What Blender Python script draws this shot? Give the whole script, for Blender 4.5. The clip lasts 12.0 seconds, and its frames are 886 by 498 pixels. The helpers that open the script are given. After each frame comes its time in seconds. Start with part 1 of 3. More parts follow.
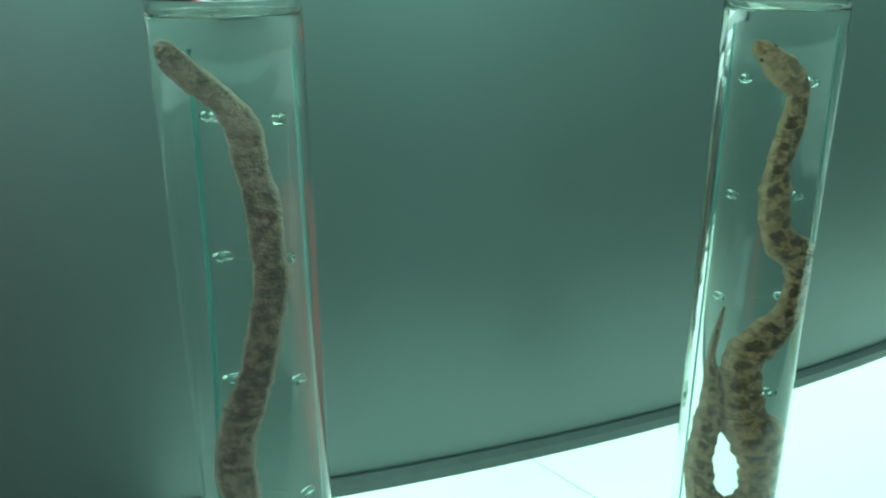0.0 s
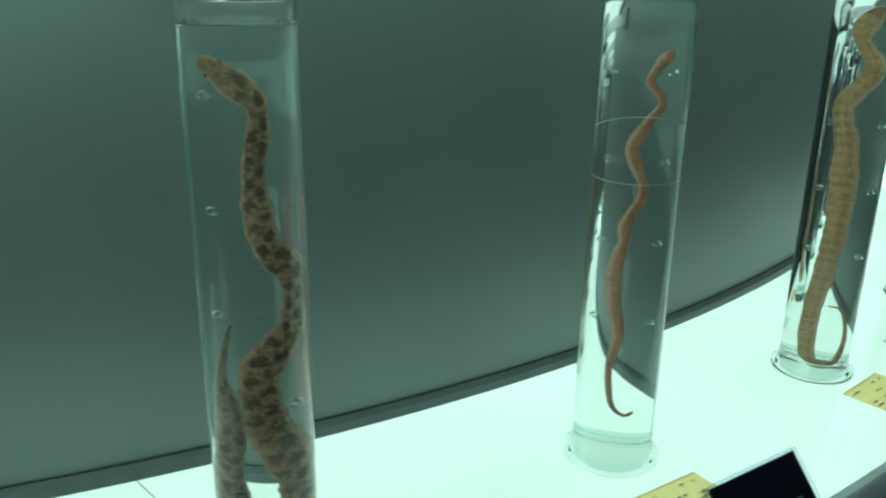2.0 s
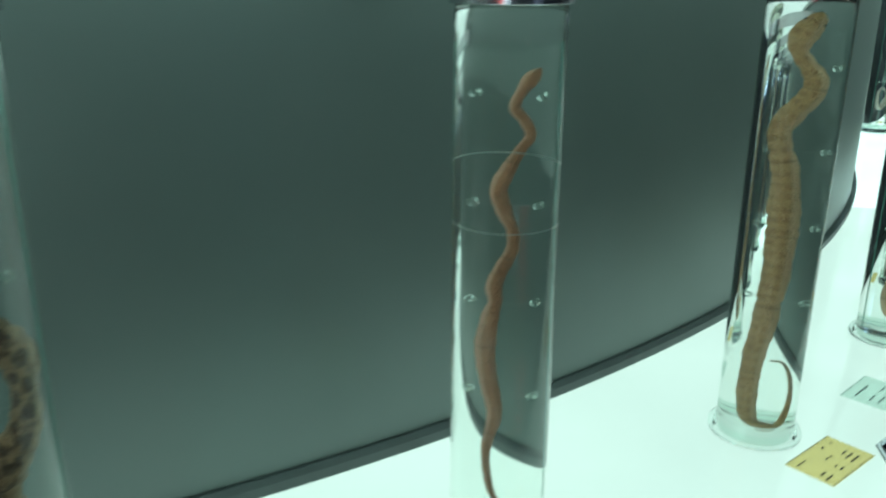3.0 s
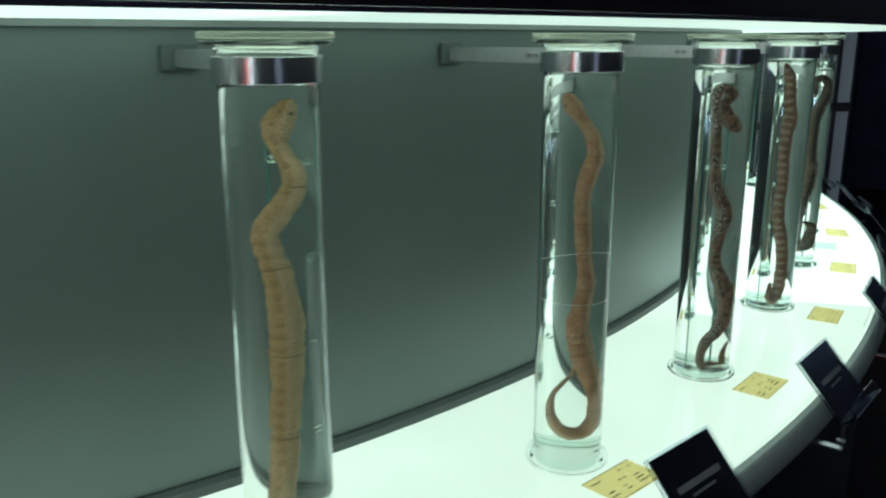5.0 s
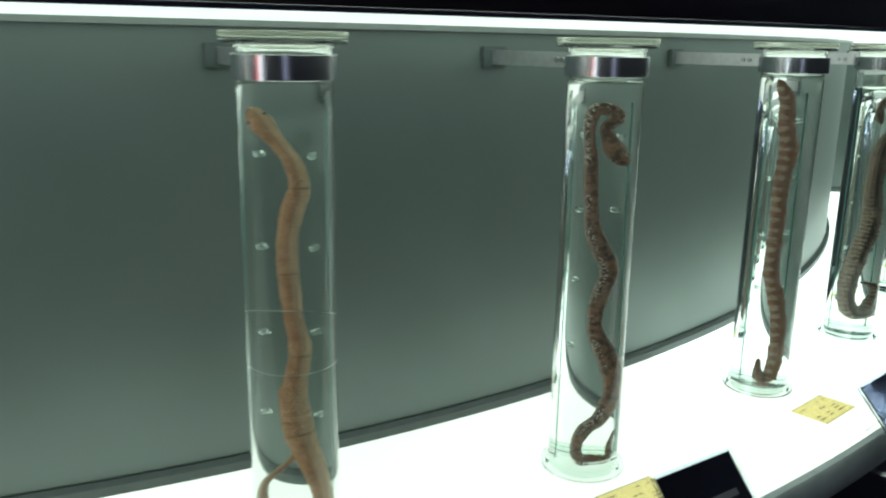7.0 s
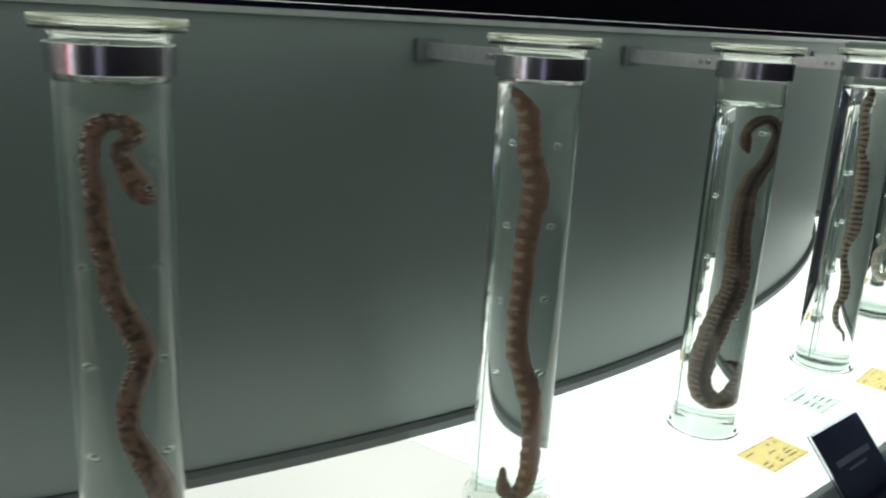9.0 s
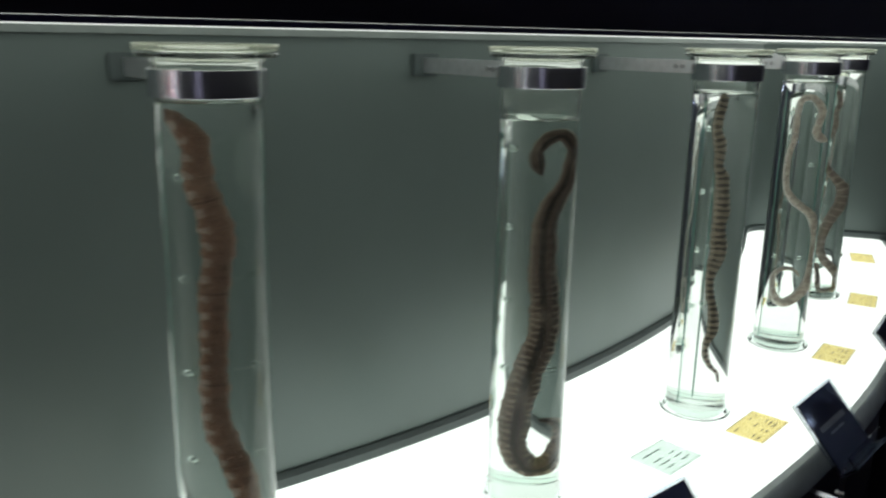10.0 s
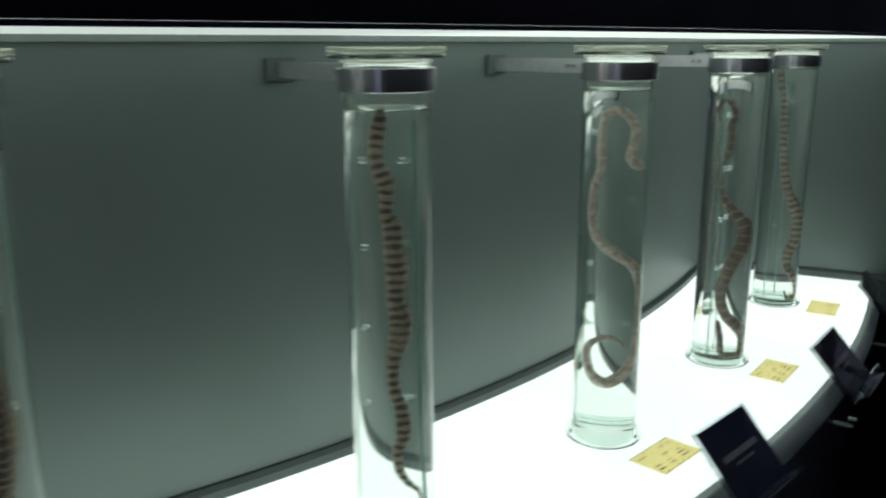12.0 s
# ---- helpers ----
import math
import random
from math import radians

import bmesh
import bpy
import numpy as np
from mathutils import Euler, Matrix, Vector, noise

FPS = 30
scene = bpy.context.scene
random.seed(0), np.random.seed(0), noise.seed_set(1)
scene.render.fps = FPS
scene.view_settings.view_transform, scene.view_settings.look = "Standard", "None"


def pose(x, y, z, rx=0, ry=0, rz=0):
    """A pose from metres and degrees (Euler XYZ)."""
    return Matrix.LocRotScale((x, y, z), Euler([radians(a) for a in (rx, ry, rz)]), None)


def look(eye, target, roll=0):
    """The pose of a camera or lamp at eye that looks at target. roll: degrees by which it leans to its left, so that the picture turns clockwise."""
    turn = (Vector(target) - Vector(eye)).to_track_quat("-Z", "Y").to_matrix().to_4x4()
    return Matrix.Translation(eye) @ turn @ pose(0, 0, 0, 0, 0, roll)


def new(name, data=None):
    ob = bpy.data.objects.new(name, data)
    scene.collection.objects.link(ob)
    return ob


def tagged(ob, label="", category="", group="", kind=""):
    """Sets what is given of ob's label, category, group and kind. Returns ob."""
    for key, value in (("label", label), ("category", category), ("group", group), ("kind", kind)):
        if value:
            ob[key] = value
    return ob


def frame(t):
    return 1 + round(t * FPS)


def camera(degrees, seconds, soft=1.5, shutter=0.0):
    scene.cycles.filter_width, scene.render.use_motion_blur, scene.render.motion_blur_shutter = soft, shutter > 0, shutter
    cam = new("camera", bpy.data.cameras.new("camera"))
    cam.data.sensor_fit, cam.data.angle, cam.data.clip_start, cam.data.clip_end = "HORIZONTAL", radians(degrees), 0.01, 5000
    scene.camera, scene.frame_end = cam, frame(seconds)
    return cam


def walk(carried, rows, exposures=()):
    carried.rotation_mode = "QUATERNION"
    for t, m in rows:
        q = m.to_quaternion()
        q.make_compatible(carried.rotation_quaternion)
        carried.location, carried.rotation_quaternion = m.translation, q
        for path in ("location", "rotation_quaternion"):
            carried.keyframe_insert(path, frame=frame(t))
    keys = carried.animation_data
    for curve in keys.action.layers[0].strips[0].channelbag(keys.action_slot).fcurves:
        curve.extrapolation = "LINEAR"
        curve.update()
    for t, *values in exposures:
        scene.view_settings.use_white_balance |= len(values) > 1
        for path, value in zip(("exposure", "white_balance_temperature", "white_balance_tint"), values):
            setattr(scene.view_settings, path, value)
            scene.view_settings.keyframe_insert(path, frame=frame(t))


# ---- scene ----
cam = camera(55.8, 12.0, soft=2.1, shutter=0.4)
PATH = [
    (0, (0.2, 0.193, 0.639), (0.078, 2.067, -0.048), -0.2),
    (0.5, (0.246, 0.195, 0.63), (0.177, 2.062, -0.084), -0.3),
    (1, (0.374, 0.211, 0.631), (0.313, 2.068, -0.109), -0.3),
    (1.5, (0.49, 0.223, 0.635), (0.525, 2.097, -0.069), 0.1),
    (2, (0.632, 0.211, 0.637), (0.658, 2.104, -0.009), 0.9),
    (2.5, (0.706, 0.276, 0.619), (0.684, 2.149, -0.081), 0.3),
    (3, (0.815, 0.401, 0.631), (0.823, 2.301, 0.004), 0.3),
    (3.5, (0.95, 0.456, 0.634), (0.974, 2.366, 0.04), -0.2),
    (3.7, (1.036, 0.471, 0.637), (1.062, 2.382, 0.045), -0.3),
    (5.3, (1.611, 0.64, 0.655), (1.453, 2.577, 0.184), 0.2),
    (5.5, (1.672, 0.689, 0.657), (1.494, 2.628, 0.198), 0.2),
    (6, (1.857, 0.789, 0.66), (1.536, 2.72, 0.251), -0.4),
    (6.5, (2.024, 0.839, 0.667), (1.481, 2.707, 0.207), 0.9),
    (7, (2.125, 0.971, 0.649), (1.483, 2.802, 0.167), 1.0),
    (7.5, (2.209, 1.121, 0.655), (1.583, 2.953, 0.154), 1.9),
    (7.7, (2.251, 1.172, 0.652), (1.663, 3.017, 0.15), 2.1),
    (9.3, (2.65, 1.717, 0.672), (1.748, 3.421, 0.142), 2.9),
    (9.5, (2.684, 1.784, 0.667), (1.801, 3.503, 0.152), 1.9),
    (10, (2.815, 1.975, 0.667), (1.926, 3.698, 0.176), 1.1),
    (10.5, (2.963, 2.123, 0.674), (1.945, 3.774, 0.189), 1.1),
    (11, (3.044, 2.3, 0.652), (1.946, 3.897, 0.156), 0.9),
    (11.5, (3.112, 2.49, 0.655), (1.981, 4.066, 0.169), 0.0),
    (12, (3.232, 2.696, 0.658), (2.09, 4.268, 0.185), -0.2),
]
walk(cam, [(t, look(eye, target, roll)) for t, eye, target, roll in PATH],
     [(0.0, 1.46, 5170, -47), (1.5, 1.13, 5420, -38), (2.5, 0.88, 5480, -30), (3.7, 0.90, 5720, -21), (5.3, 1.02, 6050, -21), (6.5, 1.42, 6200, -15), (7.7, 1.2, 6430, -2), (9.3, 0.88, 6600, 8), (12.0, 0.66, 6370, -1)])


# ---- world and light: a dark gallery, lit by its glowing counter ----
world = bpy.data.worlds.new("gallery")
scene.world = world
world.use_nodes = True
world.node_tree.nodes["Background"].inputs[0].default_value = (0.35, 0.42, 0.6, 1)
world.node_tree.nodes["Background"].inputs[1].default_value = 0.007
GLOW = 1.0

# ---- plan: everything follows arcs round one centre ----
CX, CY = -1.238, 4.540
R_JAR, R_WALL, R_FRONT = 3.946, 3.702, 4.185
SOFFIT = 0.673
def polar(r, a, z=0.0):
    return Vector((CX + r * math.cos(radians(a)), CY + r * math.sin(radians(a)), z))


JAR_A = [-71.6, -64.53, -57.47, -50.55, -43.46, -36.5, -29.15, -22.27, -15.38, -8.64, -1.80, 5.38]
JARS = [(0.009, .788), (.456, .984), (.8814, 1.214), (1.275, 1.480), (1.639, 1.812), (1.938, 2.190),
        (2.204, 2.632), (2.406, 3.045), (2.572, 3.490), (2.668, 3.944), (2.711, 4.416), (2.695, 4.915)]
LEVELS = [.594, .585, .605, .611, .606, .598, .600, .564, .584, .590, .602, .602]


# ---- materials ----
def mat(name, color=(0.8, 0.8, 0.8), rough=0.5, metal=0.0, vary=0.12, size=30.0, bump=0.0, bump_size=200.0, spec=0.5, coat=0.0):
    m = bpy.data.materials.new(name)
    m.use_nodes = True
    nt = m.node_tree
    b = nt.nodes["Principled BSDF"]
    b.inputs["Roughness"].default_value = rough
    b.inputs["Metallic"].default_value = metal
    b.inputs["Specular IOR Level"].default_value = spec
    b.inputs["Coat Weight"].default_value = coat
    tc = nt.nodes.new("ShaderNodeTexCoord")
    n1 = nt.nodes.new("ShaderNodeTexNoise")
    n1.inputs["Scale"].default_value = size
    n1.inputs["Detail"].default_value = 5
    nt.links.new(tc.outputs["Object"], n1.inputs["Vector"])
    mp = nt.nodes.new("ShaderNodeMapRange")
    mp.inputs[1].default_value, mp.inputs[2].default_value = 0.3, 0.7
    mp.inputs[3].default_value, mp.inputs[4].default_value = 1 - vary, 1 + vary
    nt.links.new(n1.outputs["Fac"], mp.inputs[0])
    mx = nt.nodes.new("ShaderNodeMix")
    mx.data_type, mx.blend_type = "RGBA", "MULTIPLY"
    mx.inputs["Factor"].default_value = 1
    mx.inputs["A"].default_value = (*color, 1)
    nt.links.new(mp.outputs[0], mx.inputs["B"])
    nt.links.new(mx.outputs["Result"], b.inputs["Base Color"])
    if bump:
        n2 = nt.nodes.new("ShaderNodeTexNoise")
        n2.inputs["Scale"].default_value = bump_size
        n2.inputs["Detail"].default_value = 3
        nt.links.new(tc.outputs["Object"], n2.inputs["Vector"])
        bp = nt.nodes.new("ShaderNodeBump")
        bp.inputs["Strength"].default_value = bump
        bp.inputs["Distance"].default_value = 0.002
        nt.links.new(n2.outputs["Fac"], bp.inputs["Height"])
        nt.links.new(bp.outputs["Normal"], b.inputs["Normal"])
    return m


def glass(name, color, ior, rough=0.0):
    m = bpy.data.materials.new(name)
    m.use_nodes = True
    nt = m.node_tree
    nt.nodes.clear()
    g = nt.nodes.new("ShaderNodeBsdfGlass")
    g.inputs["Color"].default_value = (*color, 1)
    g.inputs["IOR"].default_value = ior
    g.inputs["Roughness"].default_value = rough
    o = nt.nodes.new("ShaderNodeOutputMaterial")
    nt.links.new(g.outputs[0], o.inputs[0])
    return m


def glowing(name, color, strength, gloss=0.12):
    m = mat(name, (0.42, 0.44, 0.43), gloss, vary=0.03, size=6, spec=0.5)
    nt = m.node_tree
    b = nt.nodes["Principled BSDF"]
    tc = nt.nodes["Texture Coordinate"]
    n = nt.nodes.new("ShaderNodeTexNoise")
    n.inputs["Scale"].default_value = 1.6
    nt.links.new(tc.outputs["Object"], n.inputs["Vector"])
    mp = nt.nodes.new("ShaderNodeMapRange")
    mp.inputs[1].default_value, mp.inputs[2].default_value = 0.3, 0.7
    mp.inputs[3].default_value, mp.inputs[4].default_value = strength * 0.9, strength * 1.1
    nt.links.new(n.outputs["Fac"], mp.inputs[0])
    b.inputs["Emission Color"].default_value = (*color, 1)
    nt.links.new(mp.outputs[0], b.inputs["Emission Strength"])
    return m


def film(name, color, clear=0.8):
    """Printed film: tinted, see-through, with a little matt body."""
    m = bpy.data.materials.new(name)
    m.use_nodes = True
    nt = m.node_tree
    nt.nodes.clear()
    t = nt.nodes.new("ShaderNodeBsdfTransparent")
    t.inputs[0].default_value = (*color, 1)
    d = nt.nodes.new("ShaderNodeBsdfDiffuse")
    tc = nt.nodes.new("ShaderNodeTexCoord")
    n = nt.nodes.new("ShaderNodeTexNoise")
    n.inputs["Scale"].default_value = 60
    nt.links.new(tc.outputs["Object"], n.inputs["Vector"])
    hs = nt.nodes.new("ShaderNodeMix")
    hs.data_type = "RGBA"
    hs.inputs["A"].default_value = (*[c * 0.8 for c in color], 1)
    hs.inputs["B"].default_value = (*color, 1)
    nt.links.new(n.outputs["Fac"], hs.inputs["Factor"])
    nt.links.new(hs.outputs["Result"], d.inputs[0])
    mx = nt.nodes.new("ShaderNodeMixShader")
    mx.inputs[0].default_value = clear
    nt.links.new(d.outputs[0], mx.inputs[1])
    nt.links.new(t.outputs[0], mx.inputs[2])
    o = nt.nodes.new("ShaderNodeOutputMaterial")
    nt.links.new(mx.outputs[0], o.inputs[0])
    return m


M_WALL = mat("wall_laminate", (0.102, 0.126, 0.119), 0.41, vary=0.08, size=4, bump=0.04, bump_size=260, spec=0.5)
WALL_BSDF = M_WALL.node_tree.nodes["Principled BSDF"]
WALL_BSDF.inputs["IOR"].default_value = 1.85
WALL_BSDF.inputs["Specular Tint"].default_value = (0.87, 1.0, 0.96, 1)
WALL_BSDF.inputs["Sheen Weight"].default_value = 0.15
WALL_BSDF.inputs["Sheen Roughness"].default_value = 0.4
WALL_BSDF.inputs["Sheen Tint"].default_value = (0.92, 1.0, 0.97, 1)
M_TRIM = mat("trim_grey", (0.075, 0.095, 0.092), 0.45, vary=0.1)
M_JOINT = mat("joint_grey", (0.22, 0.23, 0.21), 0.5)
M_RAIL = mat("rail_grey", (0.24, 0.27, 0.255), 0.3, vary=0.1)
M_SEAM = mat("seam_dark", (0.02, 0.024, 0.022), 0.7)
M_TABLE = glowing("counter_acrylic", (0.93, 1.0, 0.96), GLOW * 0.68)
M_TABLE_DIM = glowing("counter_acrylic_warm", (0.97, 1.0, 0.93), GLOW * 0.42)
M_TABLE_FIRST = glowing("counter_acrylic_first", (0.97, 1.0, 0.94), GLOW * 0.40)
M_TABLE_OFF = mat("counter_acrylic_unlit", (0.42, 0.44, 0.43), 0.12, vary=0.03, size=6)
M_RIM = mat("rim_acrylic", (0.70, 0.76, 0.76), 0.45, vary=0.06)
M_PLINTH = mat("navy_lacquer", (0.012, 0.013, 0.035), 0.35, vary=0.2, size=8)
# soffit strengths differ by section only to brighten the wall and snakes below
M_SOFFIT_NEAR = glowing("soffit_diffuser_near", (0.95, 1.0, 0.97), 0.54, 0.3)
M_SOFFIT_BOOST = glowing("soffit_diffuser_boost", (0.95, 1.0, 0.97), 0.85, 0.3)
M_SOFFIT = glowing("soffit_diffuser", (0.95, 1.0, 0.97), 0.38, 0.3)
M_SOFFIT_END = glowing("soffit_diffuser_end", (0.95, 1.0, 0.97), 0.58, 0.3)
M_FASCIA = mat("fascia_black", (0.065, 0.058, 0.075), 0.6, vary=0.2, size=5)
M_LIP = mat("lip_navy", (0.10, 0.10, 0.19), 0.9, vary=0.1, spec=0.05)
M_FLOOR = mat("floor_brown", (0.035, 0.022, 0.016), 0.35, vary=0.3, size=12, bump=0.1)
M_ROOM = mat("room_dark", (0.14, 0.135, 0.22), 0.7, vary=0.2, size=3)
M_TUBE = glass("jar_glass", (0.985, 0.992, 0.98), 1.36)
M_LID = glass("lid_glass", (0.97, 0.98, 0.93), 1.3, 0.12)


def hazed(m, color, amount):
    """Mix a pale translucent haze into glass: part of the light is scattered through."""
    nt = m.node_tree
    body = nt.nodes.new("ShaderNodeBsdfTranslucent")
    body.inputs[0].default_value = (*color, 1)
    mx = nt.nodes.new("ShaderNodeMixShader")
    mx.inputs[0].default_value = amount
    nt.links.new(nt.nodes["Glass BSDF"].outputs[0], mx.inputs[1])
    nt.links.new(body.outputs[0], mx.inputs[2])
    nt.links.new(mx.outputs[0], nt.nodes["Material Output"].inputs[0])


# pale body for the frosted look of the lid
hazed(M_LID, (0.80, 0.83, 0.70), 0.13)
# haze put into the tube glass to lift its dark interior
hazed(M_TUBE, (0.80, 0.92, 0.89), 0.014)
M_FOOT = glass("foot_glass", (0.95, 0.975, 0.965), 1.10, 0.10)
M_BASE = glass("base_glass", (0.86, 0.90, 0.88), 1.03, 0.1)
M_RING = glass("ring_pale", (0.9, 0.95, 0.93), 1.25, 0.3)
M_PLATE = glass("plate_glass", (0.97, 0.99, 0.98), 1.05)
M_ACRYL = glass("clear_acrylic", (0.95, 0.97, 1.0), 1.48, 0.02)
acryl_tree = M_ACRYL.node_tree
acryl_tc = acryl_tree.nodes.new("ShaderNodeTexCoord")
acryl_wave = acryl_tree.nodes.new("ShaderNodeTexNoise")
acryl_wave.inputs["Scale"].default_value = 9
acryl_wave.inputs["Detail"].default_value = 0.5
acryl_bump = acryl_tree.nodes.new("ShaderNodeBump")
acryl_bump.inputs["Strength"].default_value = 0.5
acryl_bump.inputs["Distance"].default_value = 0.002
acryl_tree.links.new(acryl_tc.outputs["Object"], acryl_wave.inputs["Vector"])
acryl_tree.links.new(acryl_wave.outputs["Fac"], acryl_bump.inputs["Height"])
acryl_tree.links.new(acryl_bump.outputs["Normal"], acryl_tree.nodes["Glass BSDF"].inputs["Normal"])
M_EDGE = mat("plate_edge_teal", (0.17, 0.36, 0.31), 0.3)
M_ARM = mat("arm_steel", (0.62, 0.63, 0.64), 0.32, metal=0.88, vary=0.08, size=90)
M_FLUID = glass("fluid_meniscus", (0.97, 0.99, 0.96), 1.1)
M_STEEL = mat("brushed_steel", (0.62, 0.62, 0.66), 0.21, metal=1.0, vary=0.08, size=90, bump=0.04, bump_size=400)
M_SCREW = mat("screw_steel", (0.45, 0.45, 0.46), 0.3, metal=1.0)
M_PIN = glass("pin_glass", (0.93, 0.97, 0.95), 1.22, 0.12)
M_THREAD = mat("thread_nylon", (0.35, 0.37, 0.34), 0.4)
M_CARD = film("card_yellow", (0.945, 0.87, 0.60), 0.82)
M_CARD_W = film("card_white", (0.90, 0.96, 0.93), 0.86)
M_INK = mat("ink", (0.05, 0.04, 0.03), 0.8)
M_INK_W = mat("ink_pale", (0.35, 0.42, 0.42), 0.8)
M_SIGN = mat("sign_black", (0.008, 0.008, 0.016), 0.3, vary=0.2)
M_SIGNTEXT = mat("sign_print", (0.42, 0.40, 0.39), 0.6)
M_PANEL = glowing("lavender_panel", (0.42, 0.42, 0.62), 0.045, 0.4)
M_WINDOW = glowing("window_daylight", (0.62, 0.72, 1.0), 3.6, 0.3)


# ---- mesh helpers ----
def part(name, bm, material, parent=None, label="", smooth=True, shadow=True):
    me = bpy.data.meshes.new(name)
    bmesh.ops.recalc_face_normals(bm, faces=bm.faces)
    for f in bm.faces:
        f.smooth = smooth
    bm.to_mesh(me)
    bm.free()
    me.materials.append(material)
    if smooth:
        me.set_sharp_from_angle(angle=radians(35))
    ob = new(name, me)
    if parent:
        ob.parent = parent
    if label:
        ob["label"] = label
    ob.visible_shadow = shadow
    return ob


def empty(name, m, label, category, group="", kind=""):
    ob = new(name)
    ob.empty_display_size = 0.02
    ob.matrix_basis = m
    return tagged(ob, label, category, group, kind)


def lathe(profile, n=48, closed=True):
    """Turn a closed profile of (radius, z) round the z axis."""
    bm = bmesh.new()
    rings = []
    for r, z in profile:
        if r < 1e-6:
            rings.append([bm.verts.new((0, 0, z))])
        else:
            rings.append([bm.verts.new((r * math.cos(2 * math.pi * i / n), r * math.sin(2 * math.pi * i / n), z)) for i in range(n)])
    pairs = list(zip(rings, rings[1:]))
    if closed:
        pairs.append((rings[-1], rings[0]))
    for a, b in pairs:
        for i in range(n):
            k = (i + 1) % n
            if len(a) == 1 and len(b) == 1:
                break
            if len(a) == 1:
                bm.faces.new((a[0], b[i], b[k]))
            elif len(b) == 1:
                bm.faces.new((a[i], a[k], b[0]))
            else:
                bm.faces.new((a[i], a[k], b[k], b[i]))
    return bm


def box(sx, sy, sz, at=(0, 0, 0), bevel=0.0, turn=None):
    bm = bmesh.new()
    bmesh.ops.create_cube(bm, size=1)
    bmesh.ops.scale(bm, vec=(sx, sy, sz), verts=bm.verts)
    if bevel:
        bmesh.ops.bevel(bm, geom=list(bm.edges), offset=bevel, segments=2, affect="EDGES")
    if turn:
        bmesh.ops.transform(bm, matrix=turn, verts=bm.verts)
    bmesh.ops.translate(bm, vec=at, verts=bm.verts)
    return bm


def rod(p, q, r, n=8):
    p, q = Vector(p), Vector(q)
    bm = bmesh.new()
    bmesh.ops.create_cone(bm, cap_ends=True, segments=n, radius1=r, radius2=r, depth=(q - p).length)
    rot = (q - p).to_track_quat("Z", "Y").to_matrix().to_4x4()
    bmesh.ops.transform(bm, matrix=Matrix.Translation((p + q) / 2) @ rot, verts=bm.verts)
    return bm


def sweep(profile, a0, a1, step=1.0, skew0=0.0, skew1=0.0):
    """Carry a closed profile of (radius, z) along the arc from a0 to a1 degrees; skew0, skew1: degrees by which the ends slant from wall to front."""
    bm = bmesh.new()
    n = max(2, int((a1 - a0) / step) + 1)
    rings = []
    for i in range(n):
        a = a0 + (a1 - a0) * i / (n - 1)
        t = i / (n - 1)
        sk = (skew0 * (1 - t) ** 6 + skew1 * t ** 6) / (R_FRONT - R_WALL)
        rings.append([bm.verts.new(polar(r, a + sk * (r - R_WALL), z)) for r, z in profile])
    m = len(profile)
    for a, b in zip(rings, rings[1:]):
        for i in range(m):
            k = (i + 1) % m
            bm.faces.new((a[i], a[k], b[k], b[i]))
    bm.faces.new(rings[0])
    bm.faces.new(list(reversed(rings[-1])))
    return bm


def wall_path(off):
    """The back wall's plan line, off metres in front of its face: the long arc, a rounded corner and the end panel."""
    pts = [polar(R_WALL + off, -112 + i) for i in range(120)]
    r = 0.12
    end = 10.2
    ax = Vector((math.cos(radians(end)), math.sin(radians(end)), 0))
    side = Vector((ax.y, -ax.x, 0))
    base = Vector((CX, CY, 0)) + ax * R_WALL
    corner = base + ax * r + side * r
    for i in range(9):
        t = math.pi / 2 * i / 8
        pts.append(corner - ax * ((r - off) * math.cos(t)) - side * ((r - off) * math.sin(t)))
    pts.append(base + ax * 0.72 + side * off)
    return pts


def ribbon(off0, off1, z0, z1, chamfer=0.0):
    """A band with thickness along the wall's line."""
    bm = bmesh.new()
    p0, p1 = wall_path(off0), wall_path(off1)
    rows = []
    for a, b in zip(p0, p1):
        rows.append([bm.verts.new((a.x, a.y, z0)), bm.verts.new((b.x, b.y, z0)), bm.verts.new((b.x, b.y, z1 - chamfer)), bm.verts.new((a.x + (b.x - a.x) * (0.3 if chamfer else 1), a.y + (b.y - a.y) * (0.3 if chamfer else 1), z1)), bm.verts.new((a.x, a.y, z1))] if chamfer else
                    [bm.verts.new((a.x, a.y, z0)), bm.verts.new((b.x, b.y, z0)), bm.verts.new((b.x, b.y, z1)), bm.verts.new((a.x, a.y, z1))])
    m = len(rows[0])
    for a, b in zip(rows, rows[1:]):
        for i in range(m):
            k = (i + 1) % m
            bm.faces.new((a[i], a[k], b[k], b[i]))
    bm.faces.new(rows[0])
    bm.faces.new(list(reversed(rows[-1])))
    return bm


# ---- the large structure ----
A0, A1 = -112, 9.9
tagged(part("wall_back", ribbon(-0.04, 0.0, -0.04, SOFFIT + 0.03), M_WALL), "curved grey-green laminate back panel of the display", "wall", kind="structure")
tagged(part("trim", ribbon(0.001, 0.013, 0.0005, 0.021, 0.006), M_TRIM), "dark grey trim strip along the foot of the back panel", "trim", kind="structure")

tagged(part("top_trim", ribbon(0.001, 0.010, SOFFIT - 0.009, SOFFIT - 0.0005), M_RAIL), "grey rail along the top of the back panel", "trim", kind="structure")

